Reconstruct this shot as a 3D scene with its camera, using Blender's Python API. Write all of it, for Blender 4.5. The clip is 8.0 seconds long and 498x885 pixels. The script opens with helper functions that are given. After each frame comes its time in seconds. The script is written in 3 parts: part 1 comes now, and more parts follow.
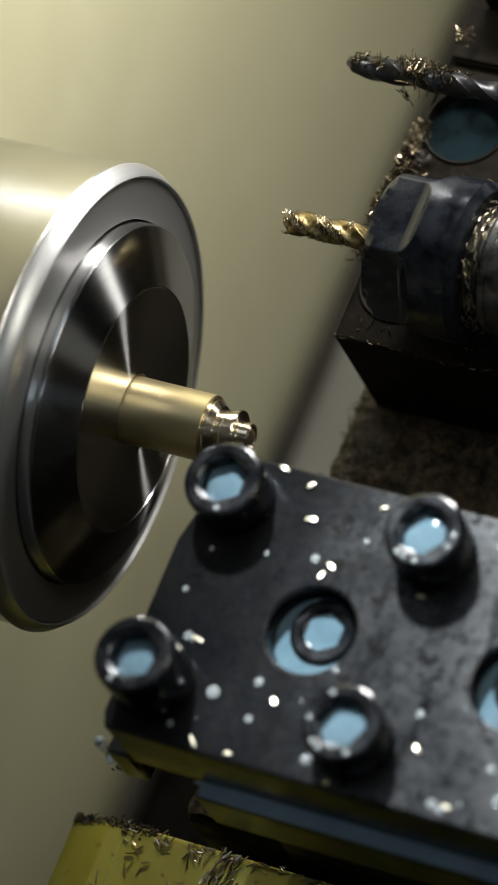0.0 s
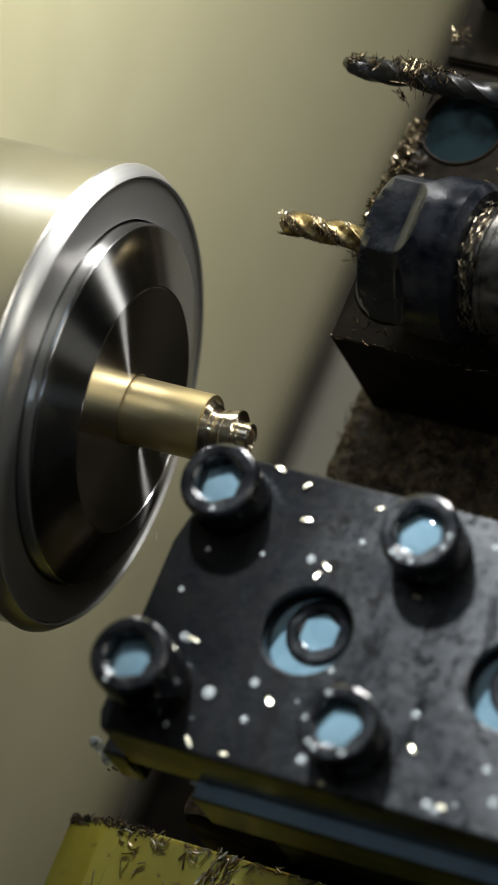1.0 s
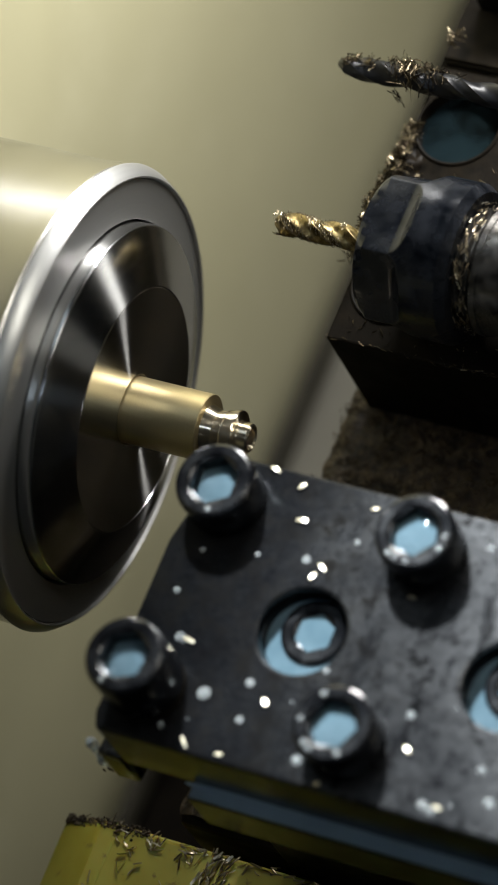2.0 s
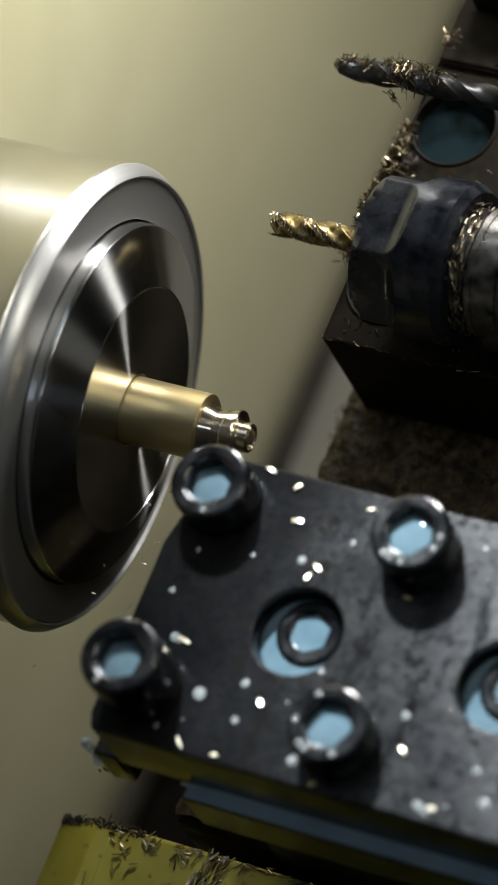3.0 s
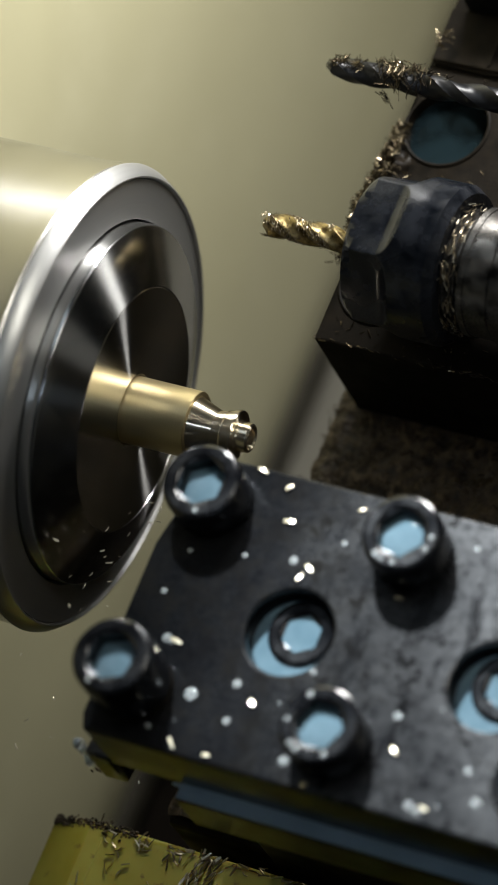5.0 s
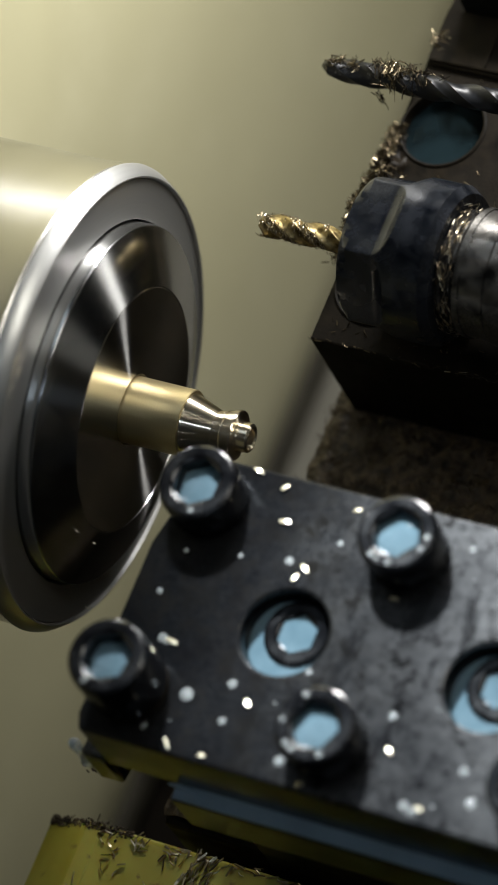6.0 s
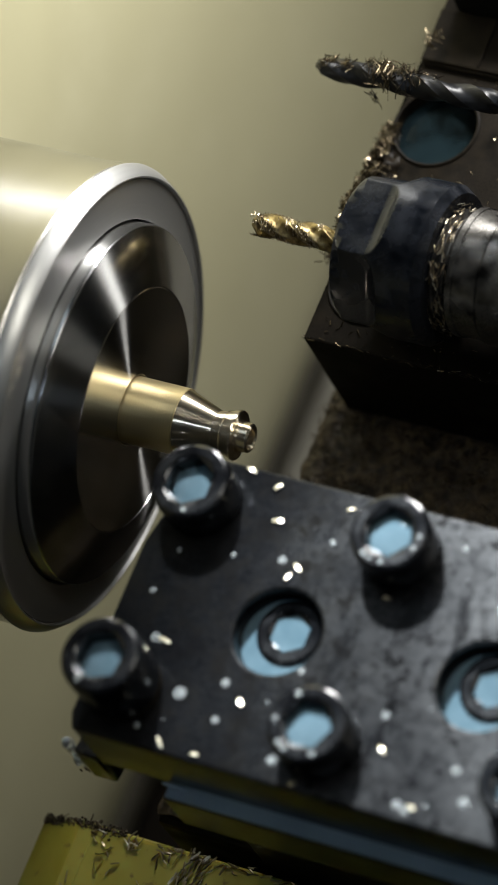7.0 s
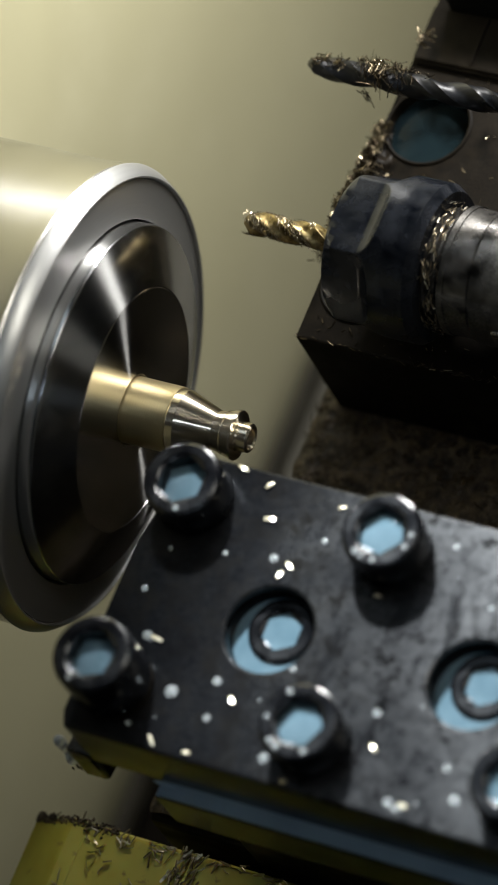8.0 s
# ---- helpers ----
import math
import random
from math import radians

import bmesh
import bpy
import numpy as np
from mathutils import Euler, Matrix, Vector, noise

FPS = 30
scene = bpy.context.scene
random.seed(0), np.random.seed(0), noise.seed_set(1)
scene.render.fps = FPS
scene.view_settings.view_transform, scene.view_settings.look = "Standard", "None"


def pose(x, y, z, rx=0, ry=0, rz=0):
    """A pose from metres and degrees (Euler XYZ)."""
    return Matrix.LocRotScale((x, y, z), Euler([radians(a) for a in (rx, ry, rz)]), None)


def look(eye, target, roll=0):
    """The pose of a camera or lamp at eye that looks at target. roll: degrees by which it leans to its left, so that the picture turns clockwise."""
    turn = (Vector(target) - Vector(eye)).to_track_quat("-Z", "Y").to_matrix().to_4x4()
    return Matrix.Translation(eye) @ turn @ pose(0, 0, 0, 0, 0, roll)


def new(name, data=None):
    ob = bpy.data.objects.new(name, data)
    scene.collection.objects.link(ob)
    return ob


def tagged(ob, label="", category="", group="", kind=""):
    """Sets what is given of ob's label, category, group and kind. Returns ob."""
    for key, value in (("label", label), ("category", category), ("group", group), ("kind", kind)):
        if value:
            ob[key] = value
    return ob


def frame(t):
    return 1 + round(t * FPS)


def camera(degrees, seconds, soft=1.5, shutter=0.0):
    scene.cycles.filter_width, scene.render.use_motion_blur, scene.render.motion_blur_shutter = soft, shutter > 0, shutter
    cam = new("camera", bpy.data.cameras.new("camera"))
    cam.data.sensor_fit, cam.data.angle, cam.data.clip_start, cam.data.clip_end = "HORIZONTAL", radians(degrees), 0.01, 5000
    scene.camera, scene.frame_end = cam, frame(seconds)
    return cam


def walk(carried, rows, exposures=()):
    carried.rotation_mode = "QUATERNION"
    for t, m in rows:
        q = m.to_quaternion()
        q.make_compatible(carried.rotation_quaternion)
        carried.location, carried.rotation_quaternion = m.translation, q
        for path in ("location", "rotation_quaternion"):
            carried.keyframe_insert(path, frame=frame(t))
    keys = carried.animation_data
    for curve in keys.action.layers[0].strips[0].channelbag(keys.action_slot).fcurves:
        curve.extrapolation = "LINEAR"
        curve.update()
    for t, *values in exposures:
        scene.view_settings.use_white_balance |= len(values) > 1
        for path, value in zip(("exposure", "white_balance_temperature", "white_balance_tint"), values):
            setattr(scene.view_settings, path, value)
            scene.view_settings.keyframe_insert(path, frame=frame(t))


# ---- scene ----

MM = 0.001
# ---- camera: stands still, a long lens about a metre off ----
EYE = (0.4281, -0.3015, 0.8018)
AIM = (0.0271, 0.0036, -0.0118)
cam = camera(6.5, 8.0, soft=1.2)
cam.data.dof.use_dof, cam.data.dof.focus_distance, cam.data.dof.aperture_fstop = True, 0.955, 15.0
walk(cam, [(0.0, look(EYE, AIM, -34.06)), (8.0, look(EYE, AIM, -34.06))], exposures=[(0.0, 0.0), (8.0, 0.0)])

# ---- world and lamps ----
world = bpy.data.worlds.new("hall")
scene.world = world
world.use_nodes = True
wbg = world.node_tree.nodes["Background"]
wbg.inputs["Color"].default_value = (0.50, 0.62, 0.75, 1)
wbg.inputs["Strength"].default_value = 0.012


def area_lamp(name, eye, target, sx, sy, watts, colour):
    data = bpy.data.lights.new(name, "AREA")
    data.shape, data.size, data.size_y, data.energy, data.color = "RECTANGLE", sx, sy, watts, colour
    ob = new(name, data)
    ob.matrix_world = look(eye, target)
    return ob


def spot_lamp(name, eye, target, cone, blend, size, watts, colour):
    data = bpy.data.lights.new(name, "SPOT")
    data.spot_size, data.spot_blend, data.shadow_soft_size, data.energy, data.color = radians(cone), blend, size, watts, colour
    ob = new(name, data)
    ob.matrix_world = look(eye, target)
    return ob


area_lamp("work_lamp", (0.048, 0.236, 0.097), (-0.03, 0.03, -0.03), 0.13, 0.025, 1.2, (1.0, 0.99, 0.97))
spot_lamp("spot_lamp", (-0.022, 0.222, 0.325), (0.122, -0.056, 0.018), 26, 0.7, 0.014, 22.0, (0.88, 0.95, 1.0))
# added fill from above for the nut and thread, no known source
area_lamp("fill_above", (0.30, 0.12, 0.46), (0.09, 0.05, 0.0), 0.20, 0.12, 0.55, (1.0, 0.97, 0.88))
# added weak fill that brightens the ledge, guard and plate side
area_lamp("front_fill", (0.20, -0.27, 0.62), (0.09, -0.05, 0.0), 0.34, 0.03, 0.22, (0.72, 0.86, 1.0))
area_lamp("hall_light", (-0.05, 0.30, 1.05), (-0.05, 0.24, 0.0), 0.56, 0.50, 0.7, (0.70, 0.85, 1.0))


# ---- materials ----
class Mat:
    """A small node graph builder round one Principled shader."""

    def __init__(self, name):
        self.m = bpy.data.materials.new(name)
        self.m.use_nodes = True
        self.t = self.m.node_tree
        self.b = self.t.nodes["Principled BSDF"]
        self.co = self.t.nodes.new("ShaderNodeTexCoord").outputs["Object"]

    def put(self, **kw):
        for k, v in kw.items():
            self.b.inputs[k.replace("_", " ")].default_value = v
        return self

    def noise(self, scale, detail=4.0, stretch=None, rough=0.55):
        n = self.t.nodes.new("ShaderNodeTexNoise")
        n.inputs["Scale"].default_value, n.inputs["Detail"].default_value = scale, detail
        n.inputs["Roughness"].default_value = rough
        src = self.co
        if stretch:
            mp = self.t.nodes.new("ShaderNodeMapping")
            mp.inputs["Scale"].default_value = stretch
            self.t.links.new(src, mp.inputs["Vector"])
            src = mp.outputs["Vector"]
        self.t.links.new(src, n.inputs["Vector"])
        return n.outputs["Fac"]

    def rings(self, density):
        """Noise that depends on the distance from the x axis and the place along it alone."""
        sep = self.t.nodes.new("ShaderNodeSeparateXYZ")
        self.t.links.new(self.co, sep.inputs[0])
        yz = self.t.nodes.new("ShaderNodeCombineXYZ")
        self.t.links.new(sep.outputs["Y"], yz.inputs["Y"])
        self.t.links.new(sep.outputs["Z"], yz.inputs["Z"])
        ln = self.t.nodes.new("ShaderNodeVectorMath")
        ln.operation = "LENGTH"
        self.t.links.new(yz.outputs[0], ln.inputs[0])
        c = self.t.nodes.new("ShaderNodeCombineXYZ")
        self.t.links.new(ln.outputs["Value"], c.inputs["X"])
        self.t.links.new(sep.outputs["X"], c.inputs["Y"])
        n = self.t.nodes.new("ShaderNodeTexNoise")
        n.inputs["Scale"].default_value, n.inputs["Detail"].default_value = density, 3.0
        self.t.links.new(c.outputs[0], n.inputs["Vector"])
        return n.outputs["Fac"]

    def ramp(self, fac, stops):
        r = self.t.nodes.new("ShaderNodeValToRGB")
        els = r.color_ramp.elements
        for i, (pos, col) in enumerate(stops):
            e = els[i] if i < 2 else els.new(pos)
            e.position = pos
            e.color = (*col, 1) if len(col) == 3 else col
        self.t.links.new(fac, r.inputs["Fac"])
        return r.outputs["Color"]

    def scalar(self, fac, lo, hi, a=0.35, b=0.65):
        r = self.t.nodes.new("ShaderNodeMapRange")
        for k, v in zip(("From Min", "From Max", "To Min", "To Max"), (a, b, lo, hi)):
            r.inputs[k].default_value = v
        self.t.links.new(fac, r.inputs["Value"])
        return r.outputs["Result"]

    def mix(self, fac, a, b):
        m = self.t.nodes.new("ShaderNodeMix")
        m.data_type = "RGBA"
        self.t.links.new(fac, m.inputs["Factor"])
        self.t.links.new(a, m.inputs["A"])
        self.t.links.new(b, m.inputs["B"])
        return m.outputs["Result"]

    def to(self, socket, out):
        self.t.links.new(out, self.b.inputs[socket])
        return self

    def bump(self, fac, strength, dist):
        n = self.t.nodes.new("ShaderNodeBump")
        n.inputs["Strength"].default_value, n.inputs["Distance"].default_value = strength, dist
        self.t.links.new(fac, n.inputs["Height"])
        if self.b.inputs["Normal"].is_linked:
            self.t.links.new(self.b.inputs["Normal"].links[0].from_socket, n.inputs["Normal"])
        self.t.links.new(n.outputs["Normal"], self.b.inputs["Normal"])
        return self

    def radial(self, amount):
        n = self.t.nodes.new("ShaderNodeTangent")
        n.direction_type, n.axis = "RADIAL", "X"
        self.b.inputs["Anisotropic Rotation"].default_value = 0.0
        self.b.inputs["Anisotropic"].default_value = amount
        self.t.links.new(n.outputs["Tangent"], self.b.inputs["Tangent"])
        return self


def turned_metal(name, colour, rough, aniso, density=900, relief=0.05):
    m = Mat(name).put(Metallic=1.0, Roughness=rough)
    r = m.rings(density)
    dark = tuple(c * 0.93 for c in colour)
    m.to("Base Color", m.ramp(r, [(0.35, dark), (0.65, colour)]))
    m.to("Roughness", m.scalar(r, rough * 0.92, rough * 1.08))
    m.bump(r, relief, 0.0001)
    return m.radial(aniso).m


def sheen(mat, colour, rough, aniso, share):
    """Adds the broad radial sheen of fine tool marks to a turned metal."""
    t = mat.node_tree
    b, out = t.nodes["Principled BSDF"], t.nodes["Material Output"]
    g = t.nodes.new("ShaderNodeBsdfAnisotropic")
    g.inputs["Color"].default_value = (*colour, 1)
    for k, v in (("Roughness", rough), ("Anisotropy", aniso), ("Rotation", 0.0)):
        g.inputs[k].default_value = v
    t.links.new(b.inputs["Tangent"].links[0].from_socket, g.inputs["Tangent"])
    mx = t.nodes.new("ShaderNodeMixShader")
    mx.inputs[0].default_value = share
    t.links.new(b.outputs[0], mx.inputs[1])
    t.links.new(g.outputs[0], mx.inputs[2])
    t.links.new(mx.outputs[0], out.inputs["Surface"])
    return mat


STEEL = turned_metal("turned_steel", (0.56, 0.55, 0.53), 0.24, 0.5, 160, 0.0)
STEEL_FACE = turned_metal("polished_steel_face", (0.50, 0.50, 0.50), 0.15, 0.5, 1500, 0.004)
sheen(STEEL_FACE, (0.58, 0.58, 0.56), 0.55, 0.85, 0.18)
RING = sheen(turned_metal("ground_steel_ring", (0.44, 0.44, 0.43), 0.30, 0.3, 1500, 0.0), (0.60, 0.60, 0.58), 0.62, 0.1, 0.38)
COLLET = sheen(turned_metal("lapped_collet_face", (0.52, 0.51, 0.49), 0.18, 0.4, 1500, 0.003), (0.55, 0.54, 0.52), 0.45, 0.85, 0.09)
BRASS = turned_metal("drawn_brass", (0.60, 0.50, 0.28), 0.38, 0.2, 4000, 0.01)
BRASS_CUT = turned_metal("freshly_cut_brass", (0.88, 0.79, 0.63), 0.11, 0.4, 3500, 0.02)
sheen(BRASS_CUT, (0.86, 0.76, 0.58), 0.45, 0.7, 0.35)
GROOVE = Mat("groove_black").put(Base_Color=(0.004, 0.004, 0.004, 1), Roughness=0.6, Specular_IOR_Level=0.08).m


def oily_steel(name, base, light, scale=90.0, lo=0.12, hi=0.42, metal=0.55):
    m = Mat(name).put(Metallic=metal)
    a, b, c = m.noise(scale), m.noise(scale * 9, 5), m.noise(scale * 0.35, 3)
    m.to("Base Color", m.mix(m.scalar(c, 0, 1), m.ramp(a, [(0.35, base), (0.7, light)]), m.ramp(b, [(0.3, base), (0.75, light)])))
    m.to("Roughness", m.scalar(c, lo, hi))
    m.bump(b, 0.12, 0.0002)
    m.bump(a, 0.10, 0.0006)
    return m.m


def greasy_plate():
    """Blued steel under a smeared film: dull greasy areas, weaker specular towards the cutting end, dark wet spots and
    thin streaks.
    """
    m = Mat("blued_plate").put(Metallic=0.0, IOR=1.5)
    sep = m.t.nodes.new("ShaderNodeSeparateXYZ")
    m.t.links.new(m.co, sep.inputs[0])
    fine, mid, wide = m.noise(900, 5, rough=0.65), m.noise(210, 6, rough=0.7), m.noise(38, 4, rough=0.6)
    streak = m.noise(90, 4, (2.6, 0.5, 1.0), 0.6)
    base = m.ramp(fine, [(0.3, (0.0035, 0.004, 0.005)), (0.75, (0.012, 0.0125, 0.0135))])
    m.to("Base Color", m.mix(m.scalar(mid, 0, 0.8, 0.42, 0.66), base, m.ramp(wide, [(0.35, (0.003, 0.003, 0.004)), (0.7, (0.015, 0.014, 0.012))])))
    # specular and roughness rise with x
    along_x = m.scalar(sep.outputs["X"], 0.0, 1.0, 0.052, 0.125)
    add = m.t.nodes.new("ShaderNodeMath")
    add.operation = "MULTIPLY_ADD"
    m.t.links.new(m.scalar(wide, -0.24, 0.24, 0.3, 0.7), add.inputs[0])
    add.inputs[1].default_value = 1.0
    m.t.links.new(along_x, add.inputs[2])
    spots = m.t.nodes.new("ShaderNodeMath")
    spots.operation = "MULTIPLY"
    m.t.links.new(add.outputs[0], spots.inputs[0])
    m.t.links.new(m.scalar(mid, 1.0, 0.12, 0.57, 0.63), spots.inputs[1])
    lines = m.t.nodes.new("ShaderNodeMath")
    lines.operation = "MULTIPLY"
    m.t.links.new(spots.outputs[0], lines.inputs[0])
    m.t.links.new(m.scalar(streak, 1.0, 0.45, 0.56, 0.64), lines.inputs[1])
    speck = m.t.nodes.new("ShaderNodeMath")
    speck.operation = "MULTIPLY"
    m.t.links.new(lines.outputs[0], speck.inputs[0])
    m.t.links.new(m.scalar(m.noise(520, 6, rough=0.75), 1.1, 0.62, 0.46, 0.60), speck.inputs[1])
    lines = speck
    m.to("Specular IOR Level", m.scalar(lines.outputs[0], 0.04, 0.62, 0.0, 1.0))
    m.to("Roughness", m.scalar(lines.outputs[0], 0.20, 0.40, 0.0, 1.0))
    m.put(Coat_Weight=0.10, Coat_Roughness=0.08, Coat_IOR=1.36)
    m.bump(fine, 0.02, 0.0002)
    m.bump(mid, 0.03, 0.0005)
    return m.m


PLATE = greasy_plate()
BLACK = oily_steel("black_oxide", (0.0015, 0.0015, 0.002), (0.008, 0.0085, 0.010), 260, 0.10, 0.32, 0.1)
BLACK.node_tree.nodes["Principled BSDF"].inputs["Specular IOR Level"].default_value = 0.5
NUT = oily_steel("blued_nut_steel", (0.002, 0.003, 0.005), (0.026, 0.029, 0.036), 230, 0.07, 0.40, 0.3)
BLOCKM = oily_steel("grimy_cast_block", (0.0022, 0.0018, 0.0013), (0.014, 0.0108, 0.0072), 200, 0.38, 0.7, 0.0)
BLOCKM.node_tree.nodes["Principled BSDF"].inputs["Specular IOR Level"].default_value = 0.05
SIDE = oily_steel("oily_dark_side", (0.0012, 0.0012, 0.0014), (0.006, 0.006, 0.0065), 240, 0.12, 0.26, 0.0)
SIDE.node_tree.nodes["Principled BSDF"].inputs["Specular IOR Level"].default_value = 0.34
WORN = oily_steel("worn_bright_steel", (0.010, 0.0095, 0.009), (0.20, 0.19, 0.175), 200, 0.2, 0.5, 0.75)
DRILLM = oily_steel("black_drill_steel", (0.003, 0.0032, 0.004), (0.010, 0.0105, 0.012), 300, 0.22, 0.5, 0.05)
DRILLM.node_tree.nodes["Principled BSDF"].inputs["Specular IOR Level"].default_value = 0.3

# wet films smooth the relief out
for wet, share in ((NUT, 0.35), (BLACK, 0.45)):
    for nd in wet.node_tree.nodes:
        if nd.type == "BUMP":
            nd.inputs["Strength"].default_value *= share

m = Mat("gold_coated_drill").put(Metallic=1.0, Roughness=0.42)
m.to("Base Color", m.ramp(m.noise(500), [(0.36, (0.07, 0.05, 0.022)), (0.62, (0.36, 0.28, 0.13))]))
GOLD = m.bump(m.noise(1500), 0.15, 0.0002).m

m = Mat("brass_chip").put(Metallic=0.9, Roughness=0.32)
r = m.t.nodes.new("ShaderNodeNewGeometry")
m.to("Base Color", m.ramp(r.outputs["Random Per Island"], [(0.0, (0.02, 0.015, 0.009)), (0.75, (0.075, 0.058, 0.034)), (1.0, (0.42, 0.35, 0.23))]))
CHIP = m.m
OILY_CHIP = CHIP.copy()
OILY_CHIP.name = "oily_brass_chip"
for e, c in zip(OILY_CHIP.node_tree.nodes["Color Ramp"].color_ramp.elements, ((0.010, 0.007, 0.004, 1), (0.038, 0.027, 0.014, 1), (0.12, 0.09, 0.05, 1))):
    e.color = c
OILY_CHIP.node_tree.nodes["Principled BSDF"].inputs["Roughness"].default_value = 0.5
m = Mat("bright_brass_chip").put(Metallic=0.55, Roughness=0.22)
GUARD_CHIP = CHIP.copy()
GUARD_CHIP.name = "clean_brass_chip"
for e, c in zip(GUARD_CHIP.node_tree.nodes["Color Ramp"].color_ramp.elements, ((0.10, 0.08, 0.05, 1), (0.42, 0.35, 0.24, 1), (0.9, 0.84, 0.68, 1))):
    e.color = c
CHIP_BRIGHT = m.to("Base Color", m.ramp(m.noise(900), [(0.3, (0.66, 0.56, 0.36)), (0.7, (0.92, 0.86, 0.70))])).m

m = Mat("milky_coolant").put(Roughness=0.04, IOR=1.36)
m.to("Base Color", m.ramp(m.noise(120, 2), [(0.3, (0.085, 0.145, 0.18)), (0.7, (0.135, 0.205, 0.245))]))
COOLANT = m.m
# paler than COOLANT: the brightness the ledge lacks is put into its colour
m = Mat("brightened_coolant").put(Roughness=0.12, IOR=1.36)
LEDGE = m.to("Base Color", m.ramp(m.noise(70, 2), [(0.3, (0.26, 0.36, 0.47)), (0.7, (0.34, 0.46, 0.58))])).m
m = Mat("coolant_drop").put(Base_Color=(0.86, 0.90, 0.90, 1), Roughness=0.03, IOR=1.36, Transmission_Weight=0.8)
DROP = m.m
m = Mat("murky_coolant").put(Roughness=0.06, IOR=1.36)
MURKY = m.to("Base Color", m.ramp(m.noise(60, 3), [(0.38, (0.002, 0.003, 0.003)), (0.6, (0.008, 0.015, 0.018))])).m

m = Mat("beige_paint").put(Roughness=0.38)
n1, n2 = m.noise(9, 3), m.noise(40, 5)
m.to("Base Color", m.mix(m.scalar(n2, 0, 0.6), m.ramp(n1, [(0.3, (0.46, 0.43, 0.262)), (0.7, (0.54, 0.508, 0.32))]),
                         m.ramp(n2, [(0.3, (0.40, 0.37, 0.22)), (0.8, (0.58, 0.548, 0.36))])))
PAINT = m.bump(n2, 0.05, 0.001).m

# near-black brown that stands for the shade at the wall foot
m = Mat("foot_shade").put(Roughness=0.6)
FOOT_SHADE = m.to("Base Color", m.ramp(m.noise(60), [(0.3, (0.022, 0.019, 0.012)), (0.7, (0.045, 0.040, 0.026))])).m
m = Mat("dirty_dark_paint").put(Roughness=0.5)
n1, n2 = m.noise(14, 4), m.noise(70, 5)
m.to("Base Color", m.mix(m.scalar(n2, 0, 0.7), m.ramp(n1, [(0.3, (0.15, 0.14, 0.11)), (0.7, (0.21, 0.20, 0.16))]), m.ramp(n2, [(0.3, (0.09, 0.08, 0.06)), (0.8, (0.20, 0.19, 0.15))])))
DIRTY_DARK_PAINT = m.m
m = Mat("yellow_polyurethane").put(Roughness=0.3, Subsurface_Weight=0.25, Subsurface_Scale=0.004)
n1, n2 = m.noise(45, 3), m.noise(300, 6)
m.to("Base Color", m.mix(m.scalar(n2, 0.0, 1.0, 0.62, 0.72), m.ramp(n1, [(0.3, (0.25, 0.21, 0.018)), (0.7, (0.39, 0.355, 0.07))]),
                         m.ramp(n1, [(0.3, (0.12, 0.08, 0.02)), (0.7, (0.2, 0.15, 0.04))])))
YELLOW = m.bump(n2, 0.08, 0.0004).m

m = Mat("sludge_of_chips").put(Roughness=0.5)
n1, n2 = m.noise(60, 5), m.noise(420, 6)
m.to("Base Color", m.mix(m.scalar(n1, 0, 1), m.ramp(n2, [(0.35, (0.004, 0.003, 0.0016)), (0.75, (0.055, 0.038, 0.019))]),
                         m.ramp(n2, [(0.3, (0.008, 0.0055, 0.003)), (0.7, (0.10, 0.070, 0.036))])))
m.to("Roughness", m.scalar(n1, 0.2, 0.65))
m.put(Specular_IOR_Level=0.25)
SLUDGE = m.bump(n2, 0.8, 0.002).bump(n1, 0.7, 0.004).m


# ---- mesh helpers, in millimetres ----
def mesh_of(name, bm, mat, smooth=35):
    bmesh.ops.recalc_face_normals(bm, faces=bm.faces)
    bm.transform(Matrix.Scale(MM, 4))
    me = bpy.data.meshes.new(name)
    bm.to_mesh(me)
    bm.free()
    me.materials.append(mat)
    if smooth:
        for pl in me.polygons:
            pl.use_smooth = True
        me.set_sharp_from_angle(angle=radians(smooth))
        for pl in me.polygons:
            if max(abs(c) for c in pl.normal) > 0.99999:
                pl.use_smooth = False
    return me


def part(name, bm, mat, parent=None, label="", smooth=35):
    ob = new(name, mesh_of(name, bm, mat, smooth))
    if parent:
        ob.parent = parent
    return tagged(ob, label)


def thing(name, label, category, group="", at=(0, 0, 0)):
    ob = new(name)
    ob.empty_display_size = 0.01
    ob.location = Vector(at) * MM
    return tagged(ob, label, category, group)


def lathe(profile, n=128, closed=True):
    """Turn a profile of (x, r) round the x axis."""
    bm = bmesh.new()
    rows = []
    for x, r in profile:
        if r < 1e-6:
            rows.append([bm.verts.new((x, 0, 0))] * n)
        else:
            rows.append([bm.verts.new((x, r * math.cos(2 * math.pi * k / n), r * math.sin(2 * math.pi * k / n))) for k in range(n)])
    pairs = list(zip(rows, rows[1:])) + ([(rows[-1], rows[0])] if closed else [])
    for a, b in pairs:
        for k in range(n):
            f = [a[k], a[(k + 1) % n], b[(k + 1) % n], b[k]]
            f = list(dict.fromkeys(f))
            if len(f) > 2:
                bm.faces.new(f)
    return bm


def arc(cx, cr, rad, a0, a1, n=6):
    return [(cx + rad * math.cos(radians(a0 + (a1 - a0) * i / n)), cr + rad * math.sin(radians(a0 + (a1 - a0) * i / n))) for i in range(n + 1)]


